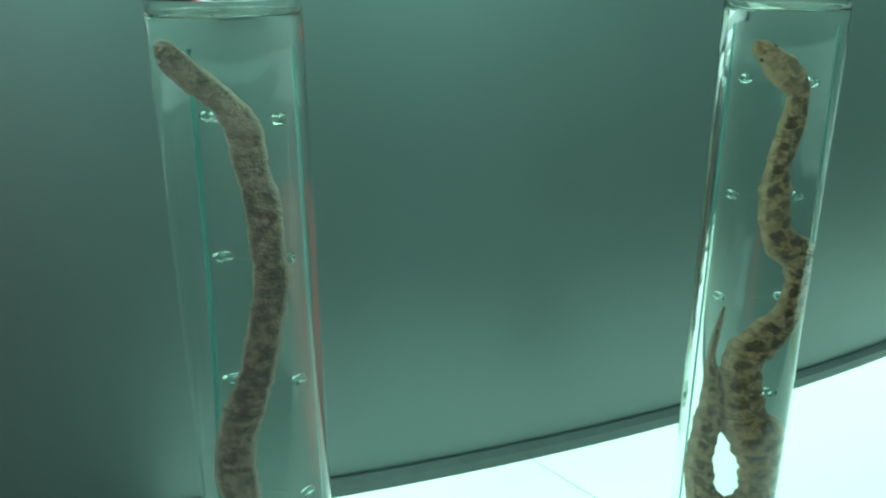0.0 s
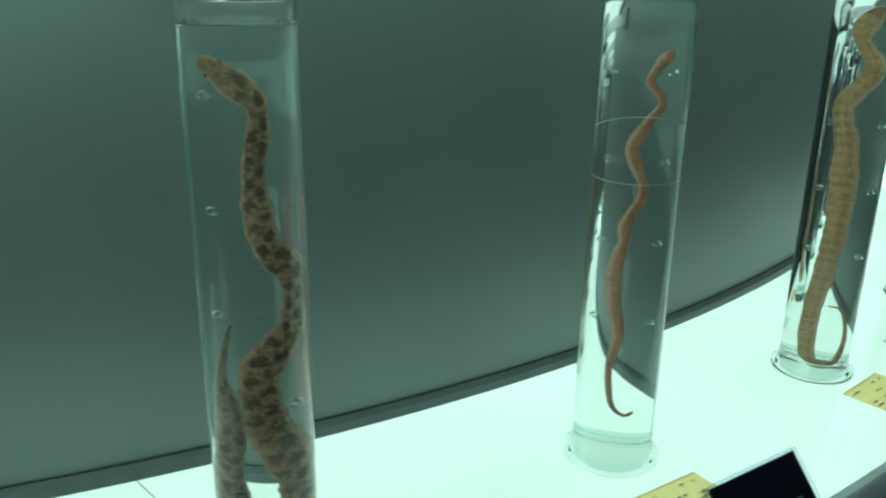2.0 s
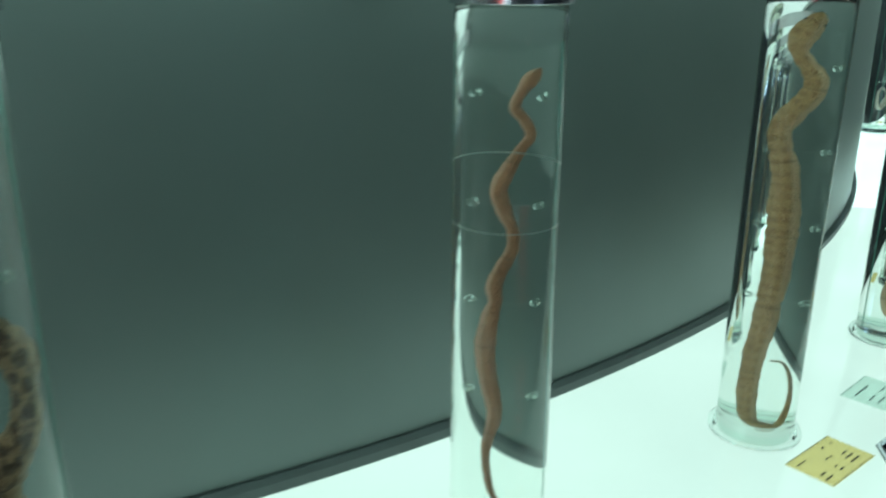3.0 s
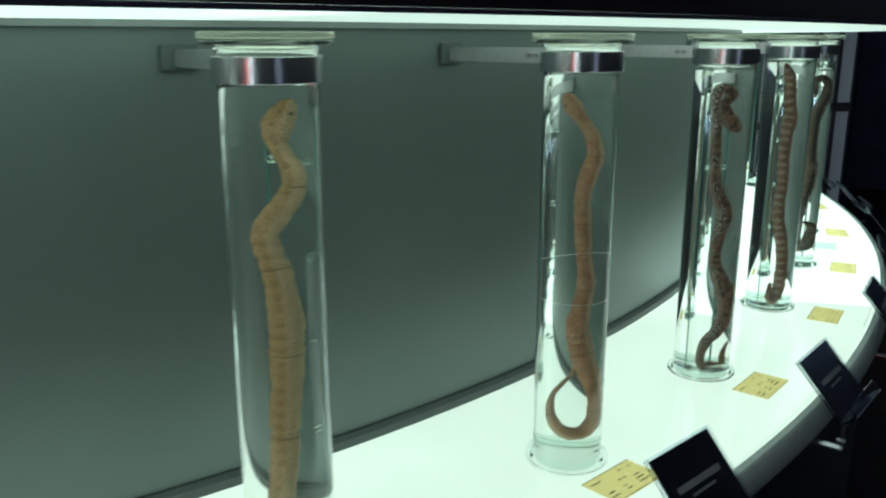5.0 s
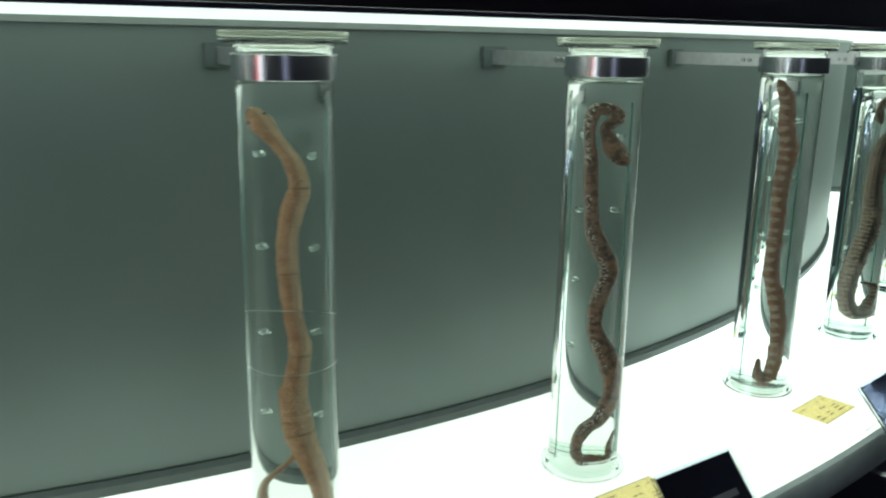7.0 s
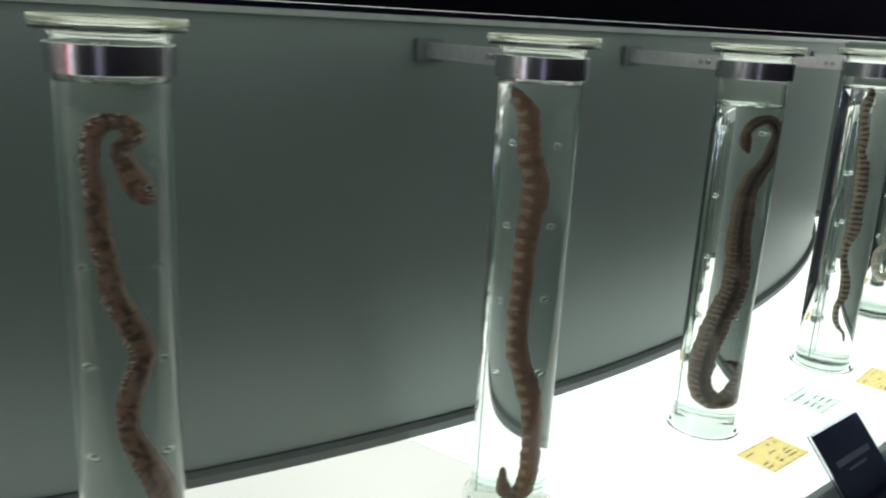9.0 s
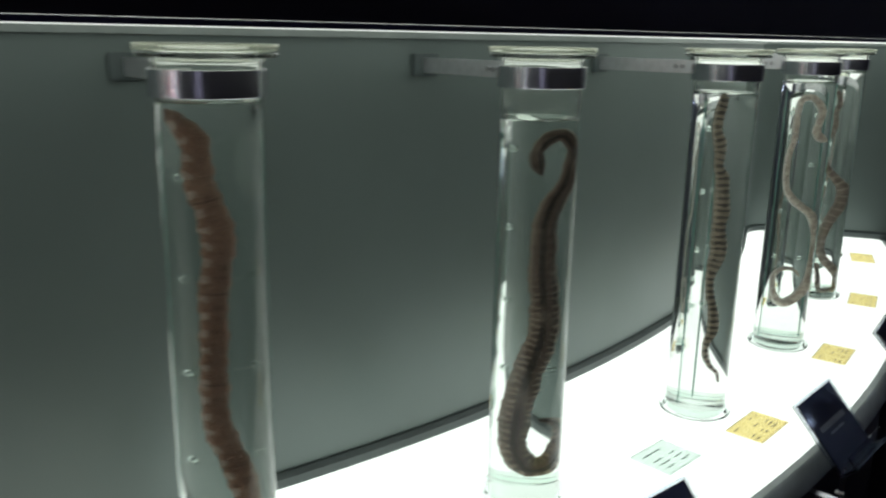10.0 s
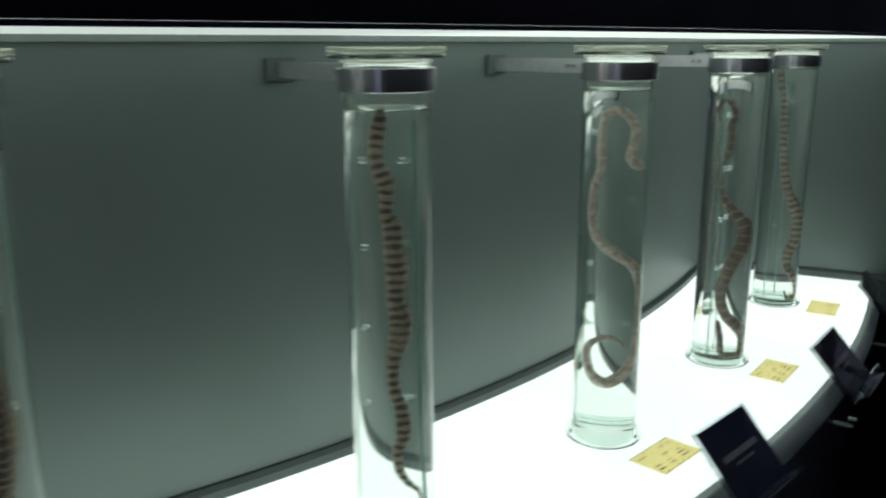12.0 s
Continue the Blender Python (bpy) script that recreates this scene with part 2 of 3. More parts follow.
counter = tagged(new("counter"), "curved white glowing acrylic display counter on a navy base", "counter", kind="structure")
SEAMS = [A0, -73.6, -66.4, -29.6, A1]
SLANT = [0.0, 0.0, 2.5, 2.5, 0.0]
for k in range(4):
    g = 0.028
    top = [(R_WALL - 0.03, -0.03), (R_FRONT - 0.022, -0.03), (R_FRONT - 0.016, -0.004), (R_FRONT - 0.022, -0.001), (R_FRONT - 0.03, 0.0), (R_WALL - 0.03, 0.0)]
    part("panel", sweep(top, SEAMS[k] + g / 2, SEAMS[k + 1] - g / 2, 0.75, SLANT[k], SLANT[k + 1]), (M_TABLE_OFF, M_TABLE_FIRST, M_TABLE_DIM, M_TABLE)[k], counter)
for a in SEAMS[2:4]:
    part("joint", sweep([(R_WALL - 0.02, -0.03), (R_FRONT - 0.018, -0.03), (R_FRONT - 0.024, -0.0006), (R_WALL - 0.02, -0.0006)], a - .013, a + .013, 0.01, 2.5, 2.5), M_JOINT, counter, "fine grey joint between panels")
rim = [(R_FRONT - 0.0155, -0.046), (R_FRONT + 0.010, -0.046), (R_FRONT + 0.013, -0.043), (R_FRONT + 0.0125, -0.038), (R_FRONT + 0.001, -0.007), (R_FRONT - 0.004, -0.003), (R_FRONT - 0.0155, -0.003)]
part("edge_band", sweep(rim, A0, A1, 0.75), M_RIM, counter, "grey-green matt edge band")
part("seam_backing", sweep([(R_WALL - 0.03, -0.035), (R_FRONT - 0.02, -0.035), (R_FRONT - 0.02, -0.031), (R_WALL - 0.03, -0.031)], A0, A1), M_SEAM, counter)
part("base", sweep([(R_WALL - 0.02, -0.95), (R_FRONT - 0.03, -0.95), (R_FRONT - 0.03, -0.047), (R_WALL - 0.02, -0.047)], A0, A1), M_PLINTH, counter, "dark navy lacquered base")

soffit = tagged(new("soffit"), "softly lit white acrylic soffit over the display", "soffit", kind="structure")
# uneven glow added: the strongest section sits out of view and lifts the wall
for a, b, m in ((A0, -76.01, M_TABLE_OFF), (-75.99, -65.01, M_SOFFIT_BOOST), (-64.99, -50.21, M_SOFFIT_NEAR), (-50.19, -29.21, M_SOFFIT), (-29.19, -14.01, M_SOFFIT), (-13.99, 10.1, M_SOFFIT_END)):
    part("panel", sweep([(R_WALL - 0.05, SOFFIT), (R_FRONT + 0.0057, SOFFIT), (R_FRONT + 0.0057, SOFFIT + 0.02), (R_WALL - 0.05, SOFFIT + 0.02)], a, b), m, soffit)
tagged(part("fascia", sweep([(R_FRONT + 0.006, SOFFIT + 0.0035), (R_FRONT + 0.016, SOFFIT + 0.0035), (R_FRONT + 0.016, 1.55), (R_FRONT + 0.006, 1.55)], A0, 14), M_FASCIA), "black fascia above the display opening", "fascia", kind="structure")
tagged(part("fascia_trim", sweep([(R_FRONT + 0.006, SOFFIT - 0.0015), (R_FRONT + 0.016, SOFFIT - 0.0015), (R_FRONT + 0.016, SOFFIT + 0.003), (R_FRONT + 0.006, SOFFIT + 0.003)], A0, 14), M_LIP), "thin grey metal strip under the fascia", "trim", kind="structure")

tagged(part("floor", box(14, 14, 0.1, (1, 3, -1.0)), M_FLOOR, smooth=False), "dark brown polished gallery floor", "floor", kind="structure")
tagged(part("ceiling", box(14, 14, 0.1, (1, 3, 2.55)), M_ROOM, smooth=False), "dark gallery ceiling", "ceiling", kind="structure")
for nm, sx, sy, x, y in (("wall_east", .15, 14, 7.9, 3), ("wall_west", .15, 14, -5.9, 3), ("wall_north", 13.6, .15, 1, 9.9), ("wall_south", 13.6, .15, 1, -3.9)):
    tagged(part(nm, box(sx, sy, 3.45, (x, y, 0.78)), M_ROOM, smooth=False), "dark painted gallery wall", "wall", kind="structure")


def slatted_window(name, y, z, wide):
    """A bright window behind dark slats on the far side of the room, seen only mirrored in the signs."""
    w = empty(name, pose(7.78, y, z), "bright window behind dark horizontal slats", "window", kind="structure")
    part("pane", box(.02, wide, .56, (0, 0, 0)), M_WINDOW, w)
    for i in range(7):
        part("slat", box(.05, wide + .06, .045, (-.06, 0, -.27 + i * .09), turn=pose(0, 0, 0, 14, 25, 0)), M_ROOM, w)
    return w


slatted_window("window_1", 6.12, 1.98, .9)
slatted_window("window_2", 8.50, 2.16, 1.0)


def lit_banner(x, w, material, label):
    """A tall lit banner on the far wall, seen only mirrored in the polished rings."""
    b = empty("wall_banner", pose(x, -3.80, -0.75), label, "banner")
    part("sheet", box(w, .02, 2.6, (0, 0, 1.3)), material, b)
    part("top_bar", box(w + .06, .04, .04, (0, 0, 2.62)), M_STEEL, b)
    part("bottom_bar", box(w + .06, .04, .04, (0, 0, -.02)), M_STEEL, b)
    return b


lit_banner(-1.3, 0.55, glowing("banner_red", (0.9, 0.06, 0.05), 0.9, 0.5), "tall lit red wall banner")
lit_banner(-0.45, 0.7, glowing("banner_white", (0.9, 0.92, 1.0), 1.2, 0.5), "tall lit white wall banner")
lit_banner(5.2, 1.0, glowing("banner_lavender", (0.5, 0.48, 0.7), 0.35, 0.5), "tall lit lavender wall banner")


def far_panel():
    """A pale lavender backlit panel in a dark frame past the end of the counter."""
    p = empty("display_panel", pose(3.40, 5.49, -0.95, 0, 0, 10), "pale lavender backlit panel in a dark frame", "panel")
    part("sheet", box(.22, .012, 1.85, (0, 0, .93)), M_PANEL, p)
    part("mullion", box(.018, .03, 1.85, (.01, -.012, .93)), M_FASCIA, p)
    part("crossbar", box(.22, .03, .05, (0, -.012, 1.22)), M_FASCIA, p)
    for s in (-1, 1):
        part("upright", box(.03, .035, 1.85, (s * .12, -.008, .93)), M_PLINTH, p)
    return p


far_panel()


# ---- glass jars ----
# faint pale arcs: facing angle, then height and rise of each
ARC_LINES = {2: (-98, (.453, .042), (.394, .0)), 4: (-72, (.331, .036), (.270, .0))}
def specimen_jar(k, plate_turn, set_back):
    x, y = JARS[k]
    lv = LEVELS[k]
    jar = empty("specimen_jar", pose(x, y, 0.0), "tall clear glass cylinder filled with fluid, flat glass lid", "jar", "specimen jars along the wall")
    R, r = 0.0538, 0.0508
    tube = [(0, -.0008), (R - .003, -.0008), (R - .0008, .001), (R, .006), (R, .636), (R + .002, .641), (.0600, .6425), (.0695, .6435), (.0705, .645), (.0705, .647), (.0695, .6483), (r + .002, .6483), (r, .646),
            (r, lv + .003), (r - .0008, lv + .0012), (r - .0028, lv + .0002), (r - .006, lv), (0, lv)]
    part("tube", lathe(tube, 160, False), M_TUBE, jar, "clear fluid-filled glass tube", shadow=False)
    part("fluid_surface", lathe([(0, lv - .0012), (r - .004, lv - .0012), (r - .004, lv - .0003), (0, lv - .0003)], 48, False), M_FLUID, jar, "surface of the clear fluid", shadow=False)
    foot = [(.0565, .0005), (.0625, .0005), (.0645, .002), (.065, .005), (.064, .0085), (.0615, .0105), (.0585, .0118), (.0565, .013), (.0548, .016), (.0545, .0165), (.0545, .006)]
    part("foot", lathe(foot, 96), M_FOOT, jar, "thick clear glass foot ring", shadow=False)
    part("base_glass", lathe([(0, .0015), (.0500, .0015), (.0505, .003), (.0505, .0245), (.0495, .027), (.046, .0262), (0, .0255)], 96, False), M_BASE, jar, "thick clear glass bottom", shadow=False)
    lid = [(0, .6500), (.0706, .6500), (.0716, .651), (.0718, .6535), (.0714, .656), (.0704, .657), (0, .657)]
    part("lid", lathe(lid, 64, False), M_LID, jar, "flat greenish glass lid", shadow=False)
    facing, *lines = ARC_LINES.get(k, (0,))
    away = -Vector((math.cos(radians(facing)), math.sin(radians(facing)), 0))
    for z, rise in lines:
        slant = Matrix(((1, 0, 0, 0), (0, 1, 0, 0), (-away.x * rise / .0988, -away.y * rise / .0988, 1, z), (0, 0, 0, 1)))
        bm = lathe([(.0494 + .0005 * math.cos(2 * math.pi * i / 6), .0005 * math.sin(2 * math.pi * i / 6)) for i in range(6)], 72)
        bmesh.ops.delete(bm, geom=[v for v in bm.verts if v.co.dot(away) > .006], context="VERTS")
        bmesh.ops.transform(bm, matrix=slant, verts=bm.verts)
        part("arc_line", bm, M_RING, jar, "faint pale line on the inside of the glass")
    a = radians(plate_turn)
    u, n = Vector((math.cos(a), math.sin(a), 0)), Vector((math.sin(a), -math.cos(a), 0))
    tm = Matrix.Rotation(a, 4, "Z")
    back = -n * set_back
    part("mounting_plate", box(.074, .0022, .555, back + Vector((0, 0, .295)), .0004, tm), M_PLATE, jar, "thin clear teal-edged glass plate", smooth=False, shadow=False)
    for sd in (-1, 1):
        part("plate_edge", box(.0007, .0023, .555, back + u * (sd * .0374) + Vector((0, 0, .295)), 0, tm), M_EDGE, jar, "teal cut edge", smooth=False)
    for i, z in enumerate((.524, .416, .312, .207)):
        ends = []
        for s in (-1, 1):
            c = u * (s * .0245) - n * (set_back - 0.008) + Vector((0, 0, z + .001 * s * ((i * 7 + k * 3) % 3 - 1)))
            pr = [(.0024, 0), (.0024, .006), (.0038, .006), (.0043, .0055), (.0043, .0005), (.0038, 0)]
            bm = lathe(pr, 14)
            rot = n.to_track_quat("Z", "Y").to_matrix().to_4x4()
            bmesh.ops.transform(bm, matrix=Matrix.Translation(c - n * 0.0055) @ rot, verts=bm.verts)
            part("pin", bm, M_PIN, jar)
            ends.append(c + n * 0.001)
        part("thread", rod(ends[0], ends[1], 0.00014, 5), M_THREAD, jar)
    return jar


PLATES = [-26, 16, -22, -38, 2, 48, 50, 36, 80, 44, 96, 86]
SET_BACK = [.016, .008, .010, .024, .008, .010, .008, .012, .016, .010, .012, .012]
for k in range(12):
    specimen_jar(k, PLATES[k], SET_BACK[k])


# ---- wall brackets with clamp rings ----
def clamp(k):
    x, y = JARS[k]
    a = JAR_A[k]
    w = polar(R_WALL, a - 0.2)
    d = Vector((x, y, 0)) - w
    L = d.length
    br = empty("jar_clamp", pose(w.x, w.y, 0.6185, 0, 0, math.degrees(math.atan2(d.y, d.x))), "polished steel wall bracket with a ring round the jar neck", "bracket", "jar clamps")
    ring = [(.0548, -.0138), (.0588, -.0138), (.0594, -.0132), (.0594, .0132), (.0588, .0138), (.0548, .0138)]
    bm = lathe(ring, 64)
    bmesh.ops.translate(bm, vec=(L, 0, 0), verts=bm.verts)
    part("ring", bm, M_STEEL, br, "polished steel ring")
    ends = L - .0585
    for s in (-1, 1):
        part("arm", box(ends - .004, .0042, .0225, (ends / 2, s * .0050, .0065), .001), M_ARM, br)
    part("wall_plate", box(.006, .05, .034, (.0035, 0, .0065), .0015), M_TRIM, br, "dark grey wall plate")
    for back in (.020, .032):
        bm = rod((ends - back, -.012, .0065), (ends - back, .012, .0065), .0042, 6)
        part("screw", bm, M_SCREW, br)
    return br


for k in range(12):
    clamp(k)


# ---- cards on the counter ----
def card(a, r, w, d, material, ink, label, rows, name="specimen_card"):
    p = polar(r, a)
    c = empty(name, pose(p.x, p.y, 0.0012, 0, 0, a + 90), label, "card", "cards on the counter")
    part("sheet", box(w, d, .0008, (0, 0, .0004)), material, c, smooth=False)
    for e in (-1, 1):
        part("printed_border", box(w * .97, .0009, .0003, (0, e * d * .478, .00115)), ink, c, smooth=False)
    for x, y, l, h in rows:
        part("printed_line", box(l * w, h, .0003, (x * w, y * d, .00115)), ink, c, smooth=False)
    return c


YELLOW = [(-.34, .30, .2, .0019), (.18, .32, .07, .0024), (.36, .30, .05, .0024), (-.02, .06, .05, .0028), (.07, .05, .05, .0028),
          (-.38, -.30, .16, .0024), (-.36, -.16, .12, .0024), (-.08, -.30, .10, .0024), (-.08, -.18, .07, .0019), (.24, -.30, .2, .0024), (.25, -.17, .17, .0024), (.28, -.05, .12, .0019)]
WHITE = [(-.1, .28, .5, .0028), (-.22, .02, .26, .0024), (.2, .02, .2, .0024), (-.2, -.14, .3, .0024), (.2, -.14, .24, .0024), (-.22, -.3, .22, .0024), (.22, -.3, .26, .0024)]
for k in range(2, 12):
    card(JAR_A[k] + 0.0, R_JAR + 0.127, .116, .068, M_CARD, M_INK, "pale yellow printed specimen card lying on the counter", YELLOW)
card(-47.07, 4.036, .099, .081, M_CARD_W, M_INK_W, "white printed note card lying on the counter", WHITE, "note_card")
card(-18.5, 4.017, .098, .076, M_CARD_W, M_INK_W, "white printed note card lying on the counter", WHITE, "note_card")


# ---- name signs in acrylic holders on the counter's front ----
def sign(k):
    a = JAR_A[k] + 0.10
    p = polar(R_FRONT, a)
    s = empty("name_sign", pose(p.x, p.y, 0.0, 0, 0, a + 90), "black name sign tilted in a clear acrylic holder", "sign", "name signs on the counter edge")
    # local x along the counter, -y towards the visitor
    slope = math.degrees(math.atan2(.090, .082))
    tm = Matrix.Translation((0, -.0115, .046)) @ Matrix.Rotation(radians(slope), 4, "X")

    def face(name, sx, sy, sz, at, m, label="", sh=True, bev=0.0):
        bm = box(sx, sy, sz, at, bev)
        bmesh.ops.transform(bm, matrix=tm, verts=bm.verts)
        return part(name, bm, m, s, label, smooth=False, shadow=sh)
    face("back_sheet", .158, .126, .003, (0, 0, -.0032), M_ACRYL, "clear acrylic holder", False, .0008)
    face("plaque", .150, .118, .0016, (0, 0, 0), M_SIGN, "black printed plaque")
    face("front_sheet", .158, .126, .002, (0, 0, .0032), M_ACRYL, "clear acrylic cover", False, .0006)
    face("shelf", .158, .004, .03, (0, -.066, .012), M_ACRYL, "clear acrylic ledge", False, .0008)
    face("lip", .158, .024, .003, (0, -.056, .028), M_ACRYL, "clear acrylic lip", False, .0008)
    face("printed_title", .108, .0095, .0004, (0, .006, .0011), M_SIGNTEXT, "pale unreadable title line")
    face("printed_line", .058, .004, .0004, (0, -.008, .0011), M_SIGNTEXT)
    part("stem", box(.010, .004, .062, (-.062, -.0545, -.026), .0008), M_ACRYL, s, "clear acrylic stem", smooth=False, shadow=False)
    part("stand_arm", box(.016, .085, .004, (-.062, -.012, -.0555), .0008), M_STEEL, s, smooth=False)
    part("screw", rod((-.062, -.060, -.040), (-.062, -.046, -.040), .0045, 12), M_SCREW, s)
    return s


for k in range(2, 12):
    sign(k)


# ---- preserved snakes ----
def snake_mat(name, base, dark, pale, kind, freq=60.0, amount=0.6, rough=0.5, belly=0, speckle=0):
    m = bpy.data.materials.new(name)
    m.use_nodes = True
    nt = m.node_tree
    L = nt.links.new
    b = nt.nodes["Principled BSDF"]
    b.inputs["Roughness"].default_value = rough
    b.inputs["Specular IOR Level"].default_value = 0.2
    b.inputs["Sheen Weight"].default_value = 0.2
    b.inputs["Sheen Roughness"].default_value = 0.35
    b.inputs["Sheen Tint"].default_value = (*pale, 1)
    al = nt.nodes.new("ShaderNodeAttribute")
    al.attribute_name = "along"
    ar = nt.nodes.new("ShaderNodeAttribute")
    ar.attribute_name = "around"
    tc = nt.nodes.new("ShaderNodeTexCoord")

    def math_node(op, a, c=None):
        n = nt.nodes.new("ShaderNodeMath")
        n.operation = op
        for i, v in enumerate((a, c)):
            if v is None:
                continue
            if isinstance(v, (int, float)):
                n.inputs[i].default_value = v
            else:
                L(v, n.inputs[i])
        return n.outputs[0]

    def noise_node(scale, detail=4.0):
        n = nt.nodes.new("ShaderNodeTexNoise")
        n.inputs["Scale"].default_value = scale
        n.inputs["Detail"].default_value = detail
        L(tc.outputs["Object"], n.inputs["Vector"])
        return n.outputs["Fac"]

    def ramp(v, lo, hi):
        n = nt.nodes.new("ShaderNodeMapRange")
        n.inputs[1].default_value, n.inputs[2].default_value = lo, hi
        n.interpolation_type = "SMOOTHSTEP"
        L(v, n.inputs[0])
        return n.outputs[0]

    def mixed(f, a, c):
        n = nt.nodes.new("ShaderNodeMix")
        n.data_type = "RGBA"
        L(f, n.inputs["Factor"])
        for key, v in (("A", a), ("B", c)):
            if isinstance(v, tuple):
                n.inputs[key].default_value = (*v, 1)
            else:
                L(v, n.inputs[key])
        return n.outputs["Result"]

    wob = noise_node(90, 3)
    s, t = al.outputs["Fac"], ar.outputs["Fac"]
    wave = math_node("SINE", math_node("ADD", math_node("MULTIPLY", s, freq), math_node("MULTIPLY", wob, 5.0)))
    side = math_node("COSINE", t)
    if kind == "bands":
        f = ramp(wave, -0.15, 0.35)
    elif kind == "half_bands":
        f = math_node("MULTIPLY", ramp(wave, -0.1, 0.5), ramp(side, 0.15, 0.9))
    elif kind == "thin_bands":
        f = ramp(wave, 0.6, 0.97)
    elif kind == "blotches":
        f = math_node("MULTIPLY", ramp(wave, -0.3, 0.5), ramp(math_node("ABSOLUTE", math_node("SINE", math_node("MULTIPLY", t, 2.5))), 0.15, 0.5))
    elif kind == "diamonds":
        # a slanting net of pale lines round dark lozenges, broken by noise
        ragged = math_node("MULTIPLY", math_node("SUBTRACT", noise_node(150, 4), 0.5), 4.5)
        run = math_node("ADD", math_node("MULTIPLY", s, freq / 2), ragged)
        lean = math_node("MULTIPLY", t, 1.5)
        net = math_node("MULTIPLY", math_node("ABSOLUTE", math_node("SINE", math_node("ADD", run, lean))), math_node("ABSOLUTE", math_node("SINE", math_node("SUBTRACT", run, lean))))
        f = math_node("MAXIMUM", ramp(net, 0.3, 0.6), math_node("MULTIPLY", ramp(noise_node(180, 4), 0.44, 0.62), 0.75))
    elif kind == "mottle":
        f = ramp(noise_node(110, 3), 0.46, 0.6)
    elif kind == "stripes":
        f = ramp(math_node("SINE", math_node("ADD", math_node("MULTIPLY", t, 5.0), math_node("MULTIPLY", wob, 2.0))), -0.1, 0.6)
    elif kind == "dorsal":
        f = math_node("MULTIPLY", ramp(math_node("SINE", t), -0.1, 0.8), ramp(noise_node(120, 5), 0.36, 0.62))
    else:
        f = ramp(noise_node(45, 4), 0.4, 0.7)
    f = math_node("MULTIPLY", f, amount)
    if kind == "diamonds":
        f = math_node("MULTIPLY", f, ramp(s, -0.03, 0.06))
    col = mixed(f, base, dark)
    col = mixed(math_node("MULTIPLY", ramp(noise_node(30, 5), 0.5, 0.75), 0.35), col, pale)
    # transverse wrinkles and small scales, laid along and round the body
    def stretched(ks, kt, detail):
        cv = nt.nodes.new("ShaderNodeCombineXYZ")
        L(math_node("MULTIPLY", s, ks), cv.inputs[0])
        L(math_node("MULTIPLY", math_node("SINE", t), kt), cv.inputs[1])
        L(math_node("MULTIPLY", math_node("COSINE", t), kt), cv.inputs[2])
        return cv.outputs[0]
    wr = nt.nodes.new("ShaderNodeTexNoise")
    wr.inputs["Scale"].default_value = 1.0
    wr.inputs["Detail"].default_value = 5
    L(stretched(330.0, 0.7, 5), wr.inputs["Vector"])
    vo = nt.nodes.new("ShaderNodeTexVoronoi")
    vo.inputs["Scale"].default_value = 1.0
    L(stretched(560.0, 4.2, 1), vo.inputs["Vector"])
    col = mixed(math_node("MULTIPLY", ramp(wr.outputs["Fac"], 0.48, 0.66), 0.30), col, tuple(c * 0.5 for c in base))
    col = mixed(math_node("MULTIPLY", ramp(vo.outputs["Distance"], 0.35, 0.75), 0.26), col, tuple(c * 0.5 for c in base))
    col = mixed(math_node("MULTIPLY", ramp(noise_node(420, 2), 0.58, 0.75), 0.2), col, pale)
    if speckle:
        # fine white scales with dark gaps along one flank
        sp = nt.nodes.new("ShaderNodeTexVoronoi")
        sp.inputs["Scale"].default_value = 330.0
        L(tc.outputs["Object"], sp.inputs["Vector"])
        dots = mixed(ramp(sp.outputs["Distance"], 0.30, 0.52), (0.78, 0.74, 0.68), tuple(c * 0.3 for c in base))
        where = math_node("MULTIPLY", ramp(math_node("MULTIPLY", side, speckle), 0.15, 0.55), ramp(noise_node(28, 2), 0.40, 0.55))
        col = mixed(where, col, dots)
    # paler flanks: pale belly skin, with light on the body's edges painted in
    if belly:
        flank = ramp(math_node("MULTIPLY", side, belly), 0.15, 0.7)
    else:
        flank = ramp(math_node("ABSOLUTE", side), 0.72, 1.0)
    col = mixed(math_node("MULTIPLY", flank, 0.65 if belly else 0.4), col, tuple(min(0.95, c * 1.2) for c in pale))
    if kind == "stripes":
        # pale ribs of folded skin along both flanks
        ribs = math_node("MULTIPLY", ramp(math_node("SINE", math_node("ADD", math_node("MULTIPLY", s, 640.0), math_node("MULTIPLY", wob, 9.0))), 0.2, 0.9), ramp(math_node("ABSOLUTE", side), 0.25, 0.7))
        col = mixed(math_node("MULTIPLY", math_node("MULTIPLY", ribs, ramp(s, 0.2, 0.4)), 0.7), col, pale)
    # creases where the threads hold the body, their shade painted into the colour
    crease = ramp(math_node("ABSOLUTE", math_node("SINE", math_node("ADD", math_node("MULTIPLY", s, 31.0), math_node("MULTIPLY", wob, 0.06)))), 0.035, 0.012)
    col = mixed(math_node("MULTIPLY", crease, 0.5), col, tuple(c * 0.25 for c in base))
    L(col, b.inputs["Base Color"])
    bp = nt.nodes.new("ShaderNodeBump")
    bp.inputs["Strength"].default_value = 1.0
    bp.inputs["Distance"].default_value = 0.004
    hgt = math_node("ADD", math_node("MULTIPLY", wr.outputs["Fac"], -0.8), math_node("MULTIPLY", vo.outputs["Distance"], -0.6))
    L(math_node("SUBTRACT", math_node("ADD", hgt, noise_node(300, 3)), math_node("MULTIPLY", crease, 0.8)), bp.inputs["Height"])
    L(bp.outputs["Normal"], b.inputs["Normal"])
    return m


M_EYE = mat("eye_dark", (0.03, 0.025, 0.02), 0.25)


